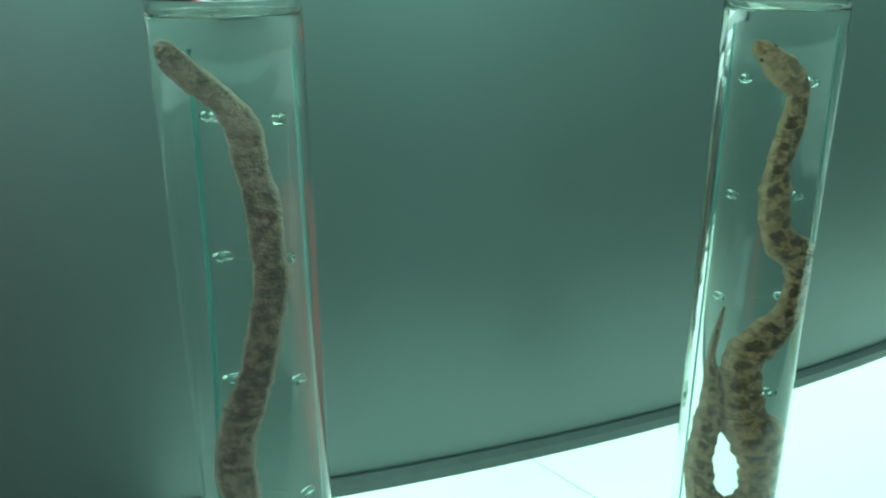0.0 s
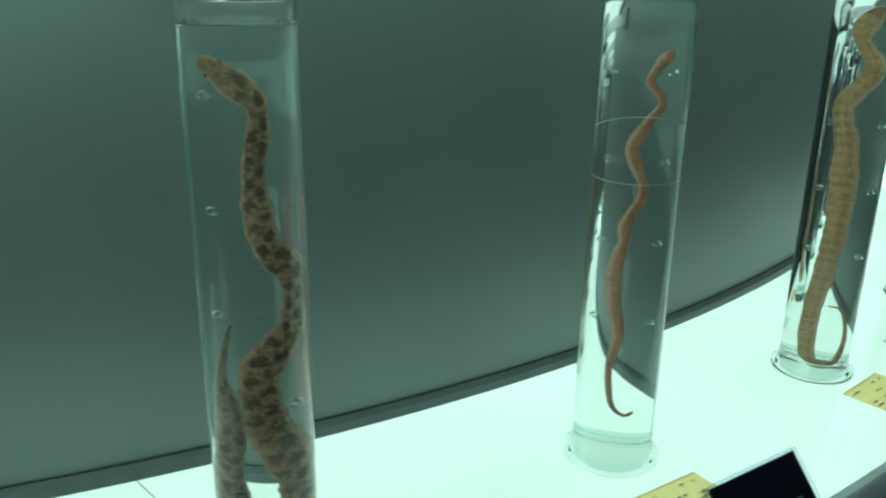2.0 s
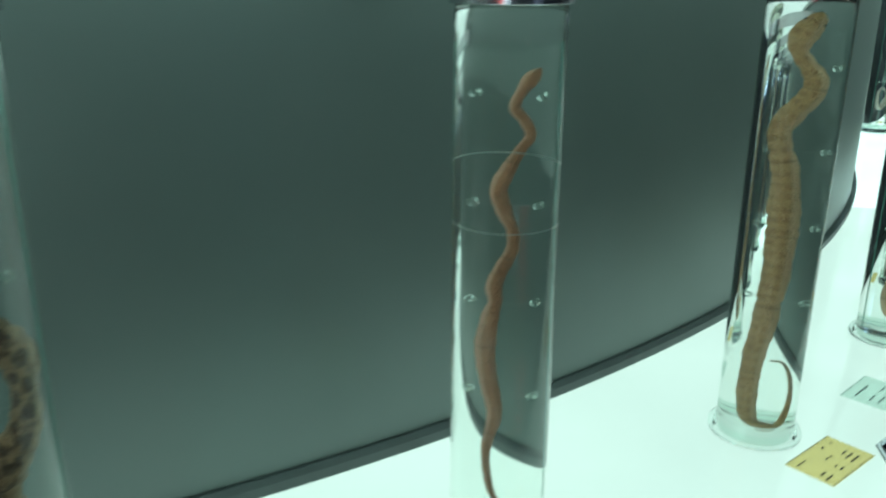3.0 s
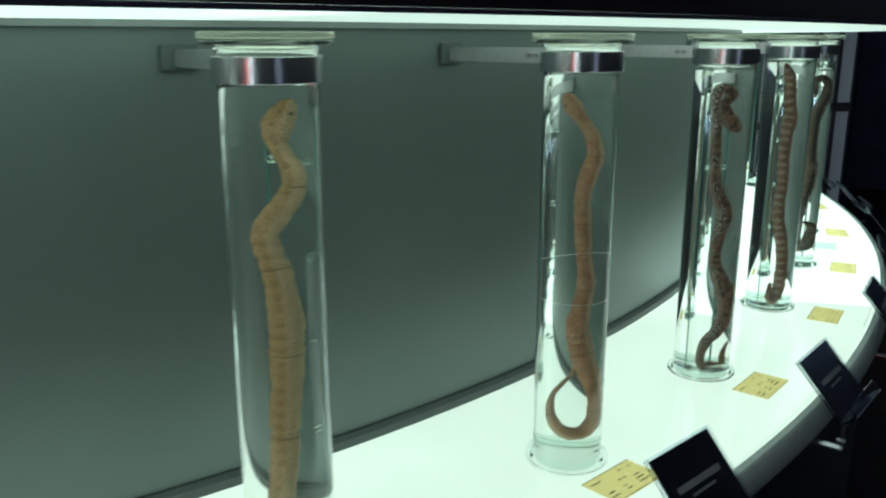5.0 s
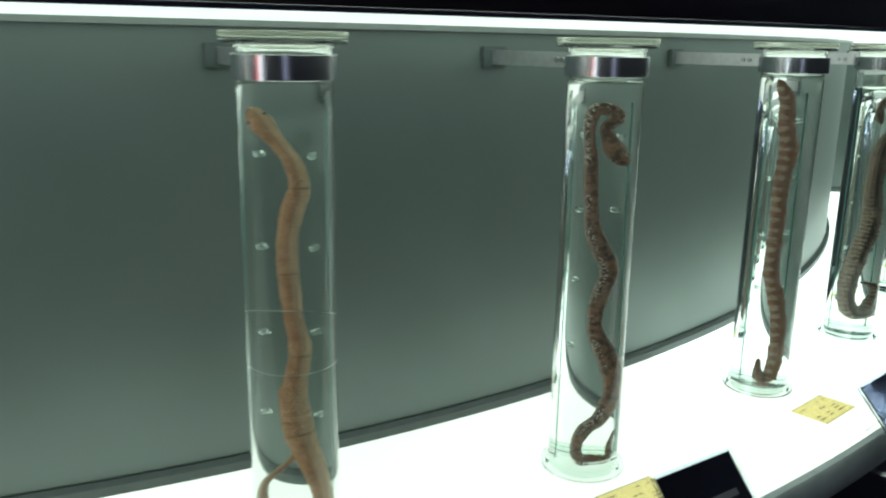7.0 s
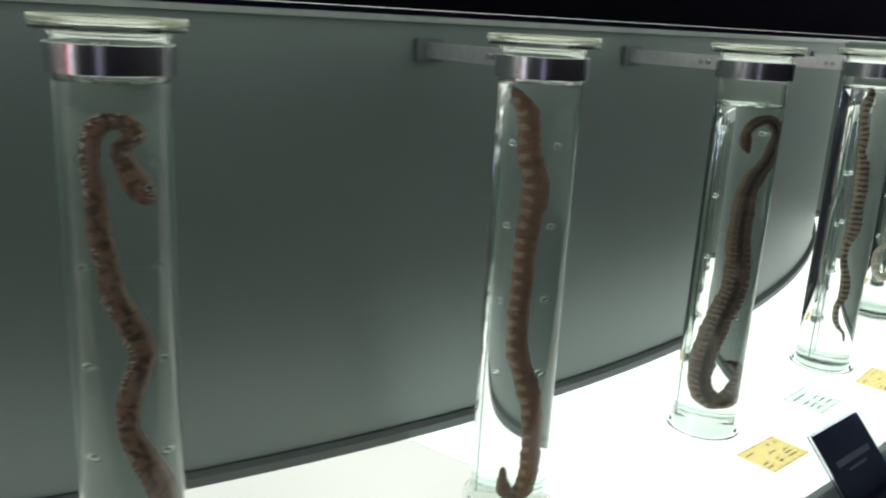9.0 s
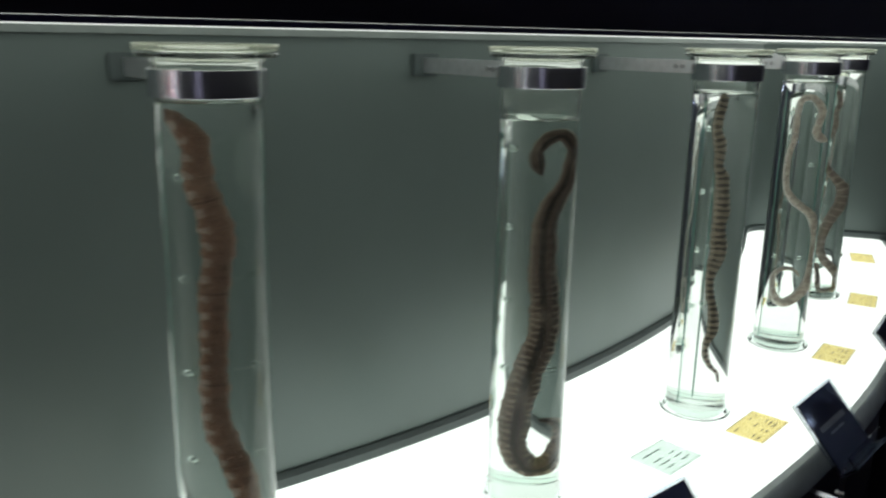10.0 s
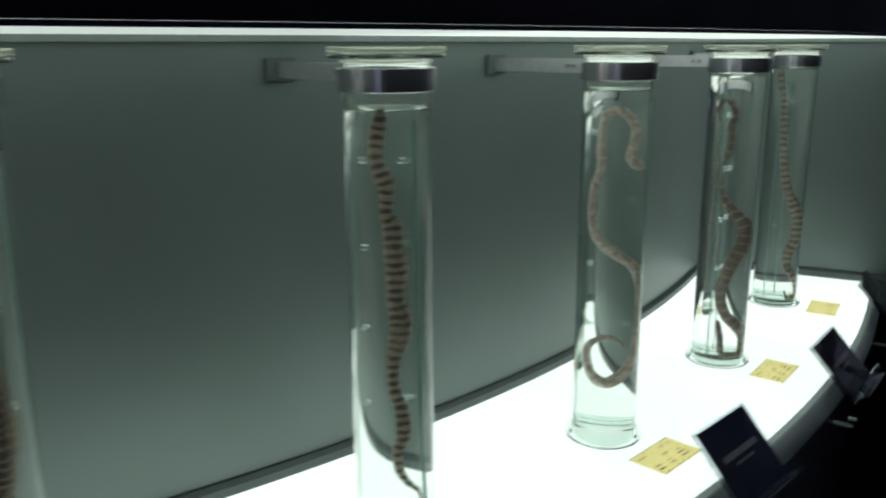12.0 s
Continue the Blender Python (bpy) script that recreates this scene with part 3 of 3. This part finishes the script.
def spline(pts, per=15):
    """A smooth line through control points (Catmull-Rom)."""
    P = [np.array(p, float) for p in pts]
    P = [2 * P[0] - P[1]] + P + [2 * P[-1] - P[-2]]
    out = []
    for i in range(1, len(P) - 2):
        p0, p1, p2, p3 = P[i - 1:i + 3]
        for j in range(per):
            t = j / per
            out.append(0.5 * ((2 * p1) + (p2 - p0) * t + (2 * p0 - 5 * p1 + 4 * p2 - p3) * t * t + (3 * p1 - p0 - 3 * p2 + p3) * t ** 3))
    out.append(P[-2])
    return out


def snake(k, turn, pts, material, label, lift=0.008, drift=0.0, flat=0.9, folds=0.05, eyes=False):
    """A body swept along pts: (across, height, radius) in the plane of the mounting plate."""
    x, y = JARS[k]
    a = radians(turn)
    u, n = Vector((math.cos(a), math.sin(a), 0)), Vector((math.sin(a), -math.cos(a), 0))
    line = spline(pts)
    m = len(line)
    rnd = random.Random(40 + k)
    ph = [rnd.uniform(0, 6.28) for _ in range(6)]
    bm = bmesh.new()
    lay_s = bm.verts.layers.float.new("along")
    lay_t = bm.verts.layers.float.new("around")
    N = 20
    rings, run, sockets = [], 0.0, []
    for i, p in enumerate(line):
        q0, q1 = line[max(i - 1, 0)], line[min(i + 1, m - 1)]
        tan = np.array((q1[0] - q0[0], q1[1] - q0[1]))
        tan = tan / (np.hypot(*tan) + 1e-9)
        if i:
            run += float(np.hypot(*(p[:2] - line[i - 1][:2])))
        rr = max(float(p[2]), 0.0009) * (1 + folds * math.sin(run * 160 + ph[0]) * math.sin(run * 47 + ph[1]) + 0.5 * folds * math.sin(run * 420 + ph[2]))
        for tie in (.524, .416, .312, .207):
            rr *= 1 - 0.09 * math.exp(-((float(p[1]) - tie) / .0022) ** 2)
        rr *= math.sqrt(min(1.0, (run + .0003) / .006))
        if i == m - 1:
            rr *= 0.35
        lf = lift + drift * (i / m - 0.5) * 2 + 0.002 * math.sin(run * 30 + ph[3])
        c = u * float(p[0]) + n * lf + Vector((0, 0, float(p[1])))
        e1 = u * float(tan[1]) - Vector((0, 0, float(tan[0])))
        ring = []
        for j in range(N):
            t = 2 * math.pi * j / N
            w = 1 + 0.03 * math.sin(3 * t + run * 90 + ph[4])
            v = bm.verts.new(c + e1 * (rr * w * math.cos(t)) + n * (rr * flat * w * math.sin(t)))
            v[lay_s] = run
            v[lay_t] = t if t <= 1.5 * math.pi + 1e-4 else t - 2 * math.pi
            ring.append(v)
        rings.append(ring)
        if eyes and len(sockets) < 2 and run > .013:
            for t in (0.42, math.pi - 0.42):
                sockets.append(c + e1 * (rr * 0.93 * math.cos(t)) + n * (rr * flat * 0.93 * math.sin(t)))
    for a_, b_ in zip(rings, rings[1:]):
        for j in range(N):
            q = (j + 1) % N
            bm.faces.new((a_[j], a_[q], b_[q], b_[j]))
    bm.faces.new(rings[0])
    bm.faces.new(list(reversed(rings[-1])))
    ob = part("preserved_snake", bm, material)
    ob.matrix_basis = pose(x, y, 0)
    for at in sockets:
        bm = bmesh.new()
        bmesh.ops.create_uvsphere(bm, u_segments=12, v_segments=8, radius=.0019)
        bmesh.ops.translate(bm, vec=at, verts=bm.verts)
        part("eye", bm, M_EYE, ob, "small dark eye")
    return tagged(ob, label, "specimen", "preserved snakes in the jars")

snake(0, 10, [(-0.04, 0.57, 0.0084), (-0.033, 0.57, 0.0094), (-0.019, 0.554, 0.0091), (-0.006, 0.539, 0.009), (0.005, 0.518, 0.0105), (0.008, 0.487, 0.01), (0.013, 0.457, 0.0107), (0.014, 0.426, 0.0109), (0.015, 0.4, 0.0113), (0.011, 0.374, 0.0112), (0.006, 0.347, 0.0107), (0, 0.319, 0.0109), (-0.008, 0.2902, 0.0117), (-0.015, 0.26, 0.0118), (-0.016, 0.2288, 0.0126), (-0.014, 0.1966, 0.0128), (-0.018, 0.1352, 0.013), (-0.008, 0.0988, 0.0125), (0.006, 0.0624, 0.011), (0.018, 0.0364, 0.008), (0.026, 0.0572, 0.005), (0.028, 0.0936, 0.002)],
      snake_mat("grey_brown_skin", (0.36, 0.275, 0.215), (0.10, 0.07, 0.06), (0.64, 0.55, 0.45), "dorsal", 60, 0.85),
      "grey-brown preserved snake with wrinkled skin in a jar", 0.008, 0)
snake(1, 16, [(-0.030, 0.559, 0.0055), (-0.024, 0.552, 0.0085), (-0.013, 0.542, 0.0112), (-0.003, 0.532, 0.0128), (0.005, 0.523, 0.0105), (0.009, 0.514, 0.0078), (0.009, 0.495, 0.0088), (0.006, 0.47, 0.0089), (0.004, 0.452, 0.0087), (0.005, 0.419, 0.011), (0.009, 0.388, 0.0113), (0.019, 0.367, 0.0134), (0.03, 0.35, 0.0131), (0.03, 0.322, 0.0095), (0.026, 0.297, 0.0118), (0.013, 0.274, 0.0153), (-0, 0.246, 0.0158), (-0, 0.211, 0.016), (0.005, 0.184, 0.0181), (0.018, 0.149, 0.0193), (0.026, 0.11, 0.0167), (0.022, 0.077, 0.0166), (-0.002, 0.06, 0.0191), (-0.022, 0.086, 0.0147), (-0.027, 0.121, 0.0131), (-0.026, 0.158, 0.0121), (-0.023, 0.189, 0.0111), (-0.025, 0.22, 0.0079), (-0.027, 0.246, 0.0039), (-0.023, 0.271, 0.0028), (-0.017, 0.301, 0.0012)],
      snake_mat("diamond_skin", (0.37, 0.26, 0.14), (0.05, 0.032, 0.02), (0.60, 0.47, 0.30), "diamonds", 290, 0.95),
      "tan preserved snake with dark diamond blotches, looped tail", 0.006, -0.007, folds=0.08, eyes=True)
snake(2, -12, [(0.025, 0.549, 0.0040), (0.018, 0.54, 0.0068), (0.011, 0.528, 0.0046), (0.006, 0.513, 0.0049), (0.014, 0.499, 0.0046), (0.018, 0.486, 0.0045), (0.011, 0.473, 0.0043), (0.002, 0.453, 0.0064), (-0.005, 0.432, 0.0068), (0, 0.41, 0.0065), (0.007, 0.391, 0.0047), (0.007, 0.372, 0.0052), (-0.001, 0.351, 0.0062), (-0.006, 0.333, 0.0066), (-0.005, 0.315, 0.0058), (-0.009, 0.297, 0.0071), (-0.012, 0.263, 0.0081), (-0.009, 0.226, 0.0073), (-0.003, 0.187, 0.0062), (-0.009, 0.148, 0.004), (-0.008, 0.117, 0.0034), (-0.003, 0.086, 0.0029), (0.009, 0.073, 0.0023), (0.018, 0.079, 0.0017)],
      snake_mat("thin_tan_skin", (0.58, 0.33, 0.18), (0.36, 0.18, 0.09), (0.70, 0.50, 0.36), "plain", 60, 0.7, belly=1),
      "slender light-brown preserved snake with a curled tail", 0.008, 0)
snake(3, -15, [(0.012, 0.590, 0.0065), (0.007, 0.580, 0.0100), (0.000, 0.565, 0.0125), (-0.003, 0.551, 0.0105), (-0.002, 0.541, 0.0076), (0.0036, 0.529, 0.0086), (0.0135, 0.508, 0.0099), (0.0108, 0.487, 0.0112), (-0.0018, 0.466, 0.0121), (-0.0117, 0.444, 0.0112), (-0.009, 0.42, 0.0116), (-0.0027, 0.391, 0.0126), (0.0009, 0.348, 0.0141), (0.0018, 0.314, 0.0151), (0.0018, 0.28, 0.0139), (0.0009, 0.241, 0.0132), (-0.0018, 0.201, 0.0123), (-0.0045, 0.159, 0.0116), (-0.009, 0.117, 0.0103), (-0.0108, 0.074, 0.0104), (-0.0095, 0.036, 0.0098), (-0.003, 0.021, 0.0081), (0.01, 0.0165, 0.0061), (0.022, 0.022, 0.0044), (0.0288, 0.056, 0.0029), (0.027, 0.094, 0.0022), (0.0189, 0.118, 0.0015), (0.0054, 0.121, 0.0011)],
      snake_mat("pale_tan_skin", (0.64, 0.44, 0.21), (0.42, 0.25, 0.11), (0.80, 0.64, 0.40), "blotches", 400, 0.5, belly=-1),
      "thick pale-tan preserved snake with a thin upturned tail", -0.004, 0.008, eyes=True)
snake(4, 15, [(-0.029, 0.576, 0.0068), (-0.025, 0.570, 0.0090), (-0.017, 0.558, 0.0120), (-0.008, 0.545, 0.0096), (-0.001, 0.535, 0.0080), (0.010, 0.516, 0.0092), (0.015, 0.489, 0.0104), (0.008, 0.462, 0.0112), (0.002, 0.427, 0.0099), (0.003, 0.388, 0.0106), (0.006, 0.339, 0.0095), (0.011, 0.298, 0.0108), (0.006, 0.256, 0.0116), (0.003, 0.227, 0.0142), (0.009, 0.188, 0.0151), (0.02, 0.148, 0.0133), (0.03, 0.111, 0.0119), (0.029, 0.076, 0.0115), (0.013, 0.053, 0.0107), (-0.011, 0.057, 0.0097), (-0.028, 0.086, 0.0073), (-0.026, 0.116, 0.004), (-0.012, 0.137, 0.0031), (0.001, 0.155, 0.0027), (0.002, 0.18, 0.0026), (-0.005, 0.197, 0.002)],
      snake_mat("warm_tan_skin", (0.66, 0.41, 0.24), (0.42, 0.23, 0.12), (0.84, 0.64, 0.43), "plain", 60, 0.7, belly=-1),
      "warm tan preserved snake with its tail looped at the bottom", 0.014, -0.007, eyes=True)
snake(5, 30, [(0.027, 0.482, 0.0065), (0.021, 0.492, 0.0098), (0.013, 0.506, 0.0118), (0.007, 0.522, 0.0088), (0.004, 0.536, 0.0072), (0.014, 0.549, 0.0083), (0.009, 0.56, 0.0091), (-0.006, 0.562, 0.0094), (-0.015, 0.549, 0.0077), (-0.017, 0.522, 0.0073), (-0.014, 0.49, 0.0082), (-0.013, 0.458, 0.0088), (-0.009, 0.42, 0.0089), (-0.005, 0.387, 0.0097), (0.007, 0.353, 0.0114), (0.015, 0.324, 0.0104), (0.008, 0.295, 0.0105), (0.002, 0.265, 0.0092), (0.003, 0.235, 0.0092), (0.013, 0.204, 0.0117), (0.026, 0.168, 0.0127), (0.028, 0.131, 0.0118), (0.015, 0.091, 0.0102), (-0.003, 0.072, 0.0092), (-0.012, 0.046, 0.0075), (-0.008, 0.019, 0.0073), (0.008, 0.02, 0.0085), (0.021, 0.018, 0.0061), (0.027, 0.023, 0.0044), (0.027, 0.043, 0.0036), (0.032, 0.068, 0.0014)],
      snake_mat("mottled_skin", (0.3, 0.175, 0.115), (0.06, 0.045, 0.036), (0.46, 0.38, 0.32), "mottle", 80, 0.85, speckle=1),
      "brown mottled preserved snake with its head bent over", 0.006, 0.004, eyes=True)
snake(6, 45, [(-0.036, 0.595, 0.0025), (-0.026, 0.583, 0.0084), (-0.014, 0.563, 0.0115), (-0.012, 0.539, 0.0123), (-0.01, 0.514, 0.0124), (-0.002, 0.485, 0.0134), (0.002, 0.459, 0.0135), (-0.001, 0.429, 0.0122), (-0.004, 0.399, 0.012), (-0.005, 0.368, 0.0114), (-0.006, 0.336, 0.0115), (-0.007, 0.305, 0.0115), (-0.007, 0.267, 0.0115), (-0.002, 0.233, 0.0117), (0.008, 0.198, 0.0118), (0.015, 0.162, 0.011), (0.017, 0.131, 0.0102), (0.018, 0.085, 0.0100), (0.017, 0.045, 0.0105), (0.010, 0.021, 0.0105), (-0.003, 0.022, 0.0100), (-0.008, 0.040, 0.0070), (-0.0095, 0.066, 0.0025)],
      snake_mat("brown_edge_skin", (0.26, 0.145, 0.095), (0.56, 0.47, 0.39), (0.36, 0.23, 0.16), "half_bands", 330, 0.85),
      "dark brown preserved snake with a pale-spotted flank", 0.007, 0, folds=0.09)
snake(7, 35, [(0.003, 0.49, 0.0026), (-0.002, 0.506, 0.0079), (-0.002, 0.525, 0.0074), (0.011, 0.542, 0.008), (0.026, 0.544, 0.0084), (0.036, 0.525, 0.0084), (0.034, 0.499, 0.0092), (0.029, 0.478, 0.0098), (0.016, 0.451, 0.0118), (0.009, 0.42, 0.0132), (0.009, 0.384, 0.014), (0.01, 0.348, 0.0145), (0.013, 0.311, 0.0154), (0.014, 0.273, 0.016), (0.008, 0.24, 0.0171), (-0.001, 0.207, 0.0173), (-0.008, 0.169, 0.0173), (-0.013, 0.129, 0.0172), (-0.014, 0.089, 0.0164), (0.001, 0.058, 0.0162), (0.025, 0.061, 0.0147), (0.036, 0.091, 0.0116), (0.036, 0.116, 0.0083), (0.025, 0.127, 0.0047), (0.013, 0.129, 0.002)],
      snake_mat("dark_striped_skin", (0.125, 0.086, 0.065), (0.018, 0.013, 0.01), (0.44, 0.35, 0.27), "stripes", 60, 0.9),
      "thick dark-brown striped preserved snake, hooked at both ends", 0.004, -0.004, folds=0.06)
snake(8, 45, [(-0.007, 0.585, 0.0052), (-0.009, 0.57, 0.0072), (-0.012, 0.548, 0.0072), (-0.012, 0.523, 0.0073), (-0.006, 0.505, 0.0085), (-0.003, 0.483, 0.0076), (-0.004, 0.461, 0.0066), (0.002, 0.442, 0.0092), (0.003, 0.415, 0.0104), (0.005, 0.384, 0.0108), (0.004, 0.353, 0.0091), (0.007, 0.329, 0.0107), (0.008, 0.306, 0.011), (0.004, 0.282, 0.0085), (-0, 0.258, 0.0059), (0.001, 0.229, 0.0056), (0.006, 0.208, 0.0066), (0.009, 0.183, 0.0075), (0.009, 0.157, 0.0071), (0.003, 0.137, 0.0051), (0.005, 0.111, 0.0045), (0.013, 0.092, 0.0037), (0.023, 0.078, 0.0023), (0.026, 0.059, 0.0013)],
      snake_mat("banded_skin", (0.44, 0.36, 0.27), (0.06, 0.048, 0.04), (0.56, 0.48, 0.38), "bands", 550, 0.95),
      "grey-tan preserved snake with narrow dark bands", 0.008, 0)
snake(9, 40, [(0.0369, 0.468, 0.0029), (0.0261, 0.474, 0.0081), (0.0171, 0.489, 0.0067), (0.0198, 0.509, 0.0063), (0.0216, 0.534, 0.0066), (0.0117, 0.552, 0.0067), (-0.0027, 0.561, 0.0069), (-0.0171, 0.551, 0.0062), (-0.0207, 0.526, 0.0059), (-0.0198, 0.498, 0.0063), (-0.0189, 0.469, 0.0057), (-0.027, 0.44, 0.006), (-0.0306, 0.406, 0.0064), (-0.027, 0.367, 0.0068), (-0.0117, 0.343, 0.0077), (0.0081, 0.325, 0.0079), (0.0261, 0.308, 0.0072), (0.0333, 0.281, 0.0052), (0.0351, 0.241, 0.0038), (0.0342, 0.195, 0.0046), (0.0333, 0.154, 0.0071), (0.0225, 0.122, 0.009), (0, 0.102, 0.0096), (-0.0198, 0.12, 0.007), (-0.0279, 0.154, 0.0059), (-0.0216, 0.174, 0.0049), (-0.0027, 0.184, 0.0047), (0.0135, 0.178, 0.0028), (0.0225, 0.164, 0.0011)],
      snake_mat("pale_dorsal_skin", (0.93, 0.85, 0.73), (0.48, 0.35, 0.26), (0.95, 0.89, 0.79), "dorsal", 60, 0.8),
      "slender pale pinkish preserved snake with a coiled tail", 0.006, -0.005)
snake(10, 20, [(-0.022, 0.508, 0.0024), (-0.028, 0.532, 0.004), (-0.019, 0.553, 0.0049), (-0.006, 0.547, 0.0049), (0, 0.521, 0.0051), (-0.006, 0.499, 0.0048), (-0.003, 0.472, 0.0052), (-0.007, 0.447, 0.0053), (-0.016, 0.424, 0.0052), (-0.017, 0.391, 0.0056), (-0.009, 0.356, 0.0074), (0.01, 0.326, 0.0093), (0.027, 0.299, 0.0126), (0.026, 0.26, 0.0127), (0.013, 0.222, 0.0117), (0.003, 0.19, 0.0096), (-0.002, 0.146, 0.0087), (0.006, 0.109, 0.0089), (0.024, 0.083, 0.0099), (0.036, 0.057, 0.0079), (0.035, 0.024, 0.0069), (0.021, 0.018, 0.0061), (0.006, 0.017, 0.0051), (0.002, 0.054, 0.005), (-0.003, 0.092, 0.0033)],
      snake_mat("pale_banded_skin", (0.25, 0.195, 0.16), (0.76, 0.67, 0.56), (0.38, 0.32, 0.27), "thin_bands", 340, 0.36),
      "grey-brown preserved snake with pale bands and a looped head", 0.007, -0.006)
snake(11, 25, [(-0.028, 0.599, 0.0048), (-0.023, 0.548, 0.0073), (-0.014, 0.488, 0.0069), (-0.01, 0.427, 0.0069), (-0.005, 0.365, 0.0074), (0.004, 0.309, 0.009), (0.019, 0.265, 0.0111), (0.031, 0.221, 0.0126), (0.029, 0.176, 0.0117), (0.017, 0.136, 0.0092), (0.02, 0.097, 0.0077), (0.035, 0.064, 0.0067), (0.04, 0.031, 0.0062), (0.032, 0.019, 0.0067), (0.022, 0.015, 0.0031), (0.017, 0.037, 0.0015)],
      snake_mat("dark_banded_skin", (0.52, 0.46, 0.38), (0.12, 0.1, 0.08), (0.6, 0.54, 0.45), "bands", 400, 0.85),
      "slender grey preserved snake with dark bands", 0.006, -0.004)
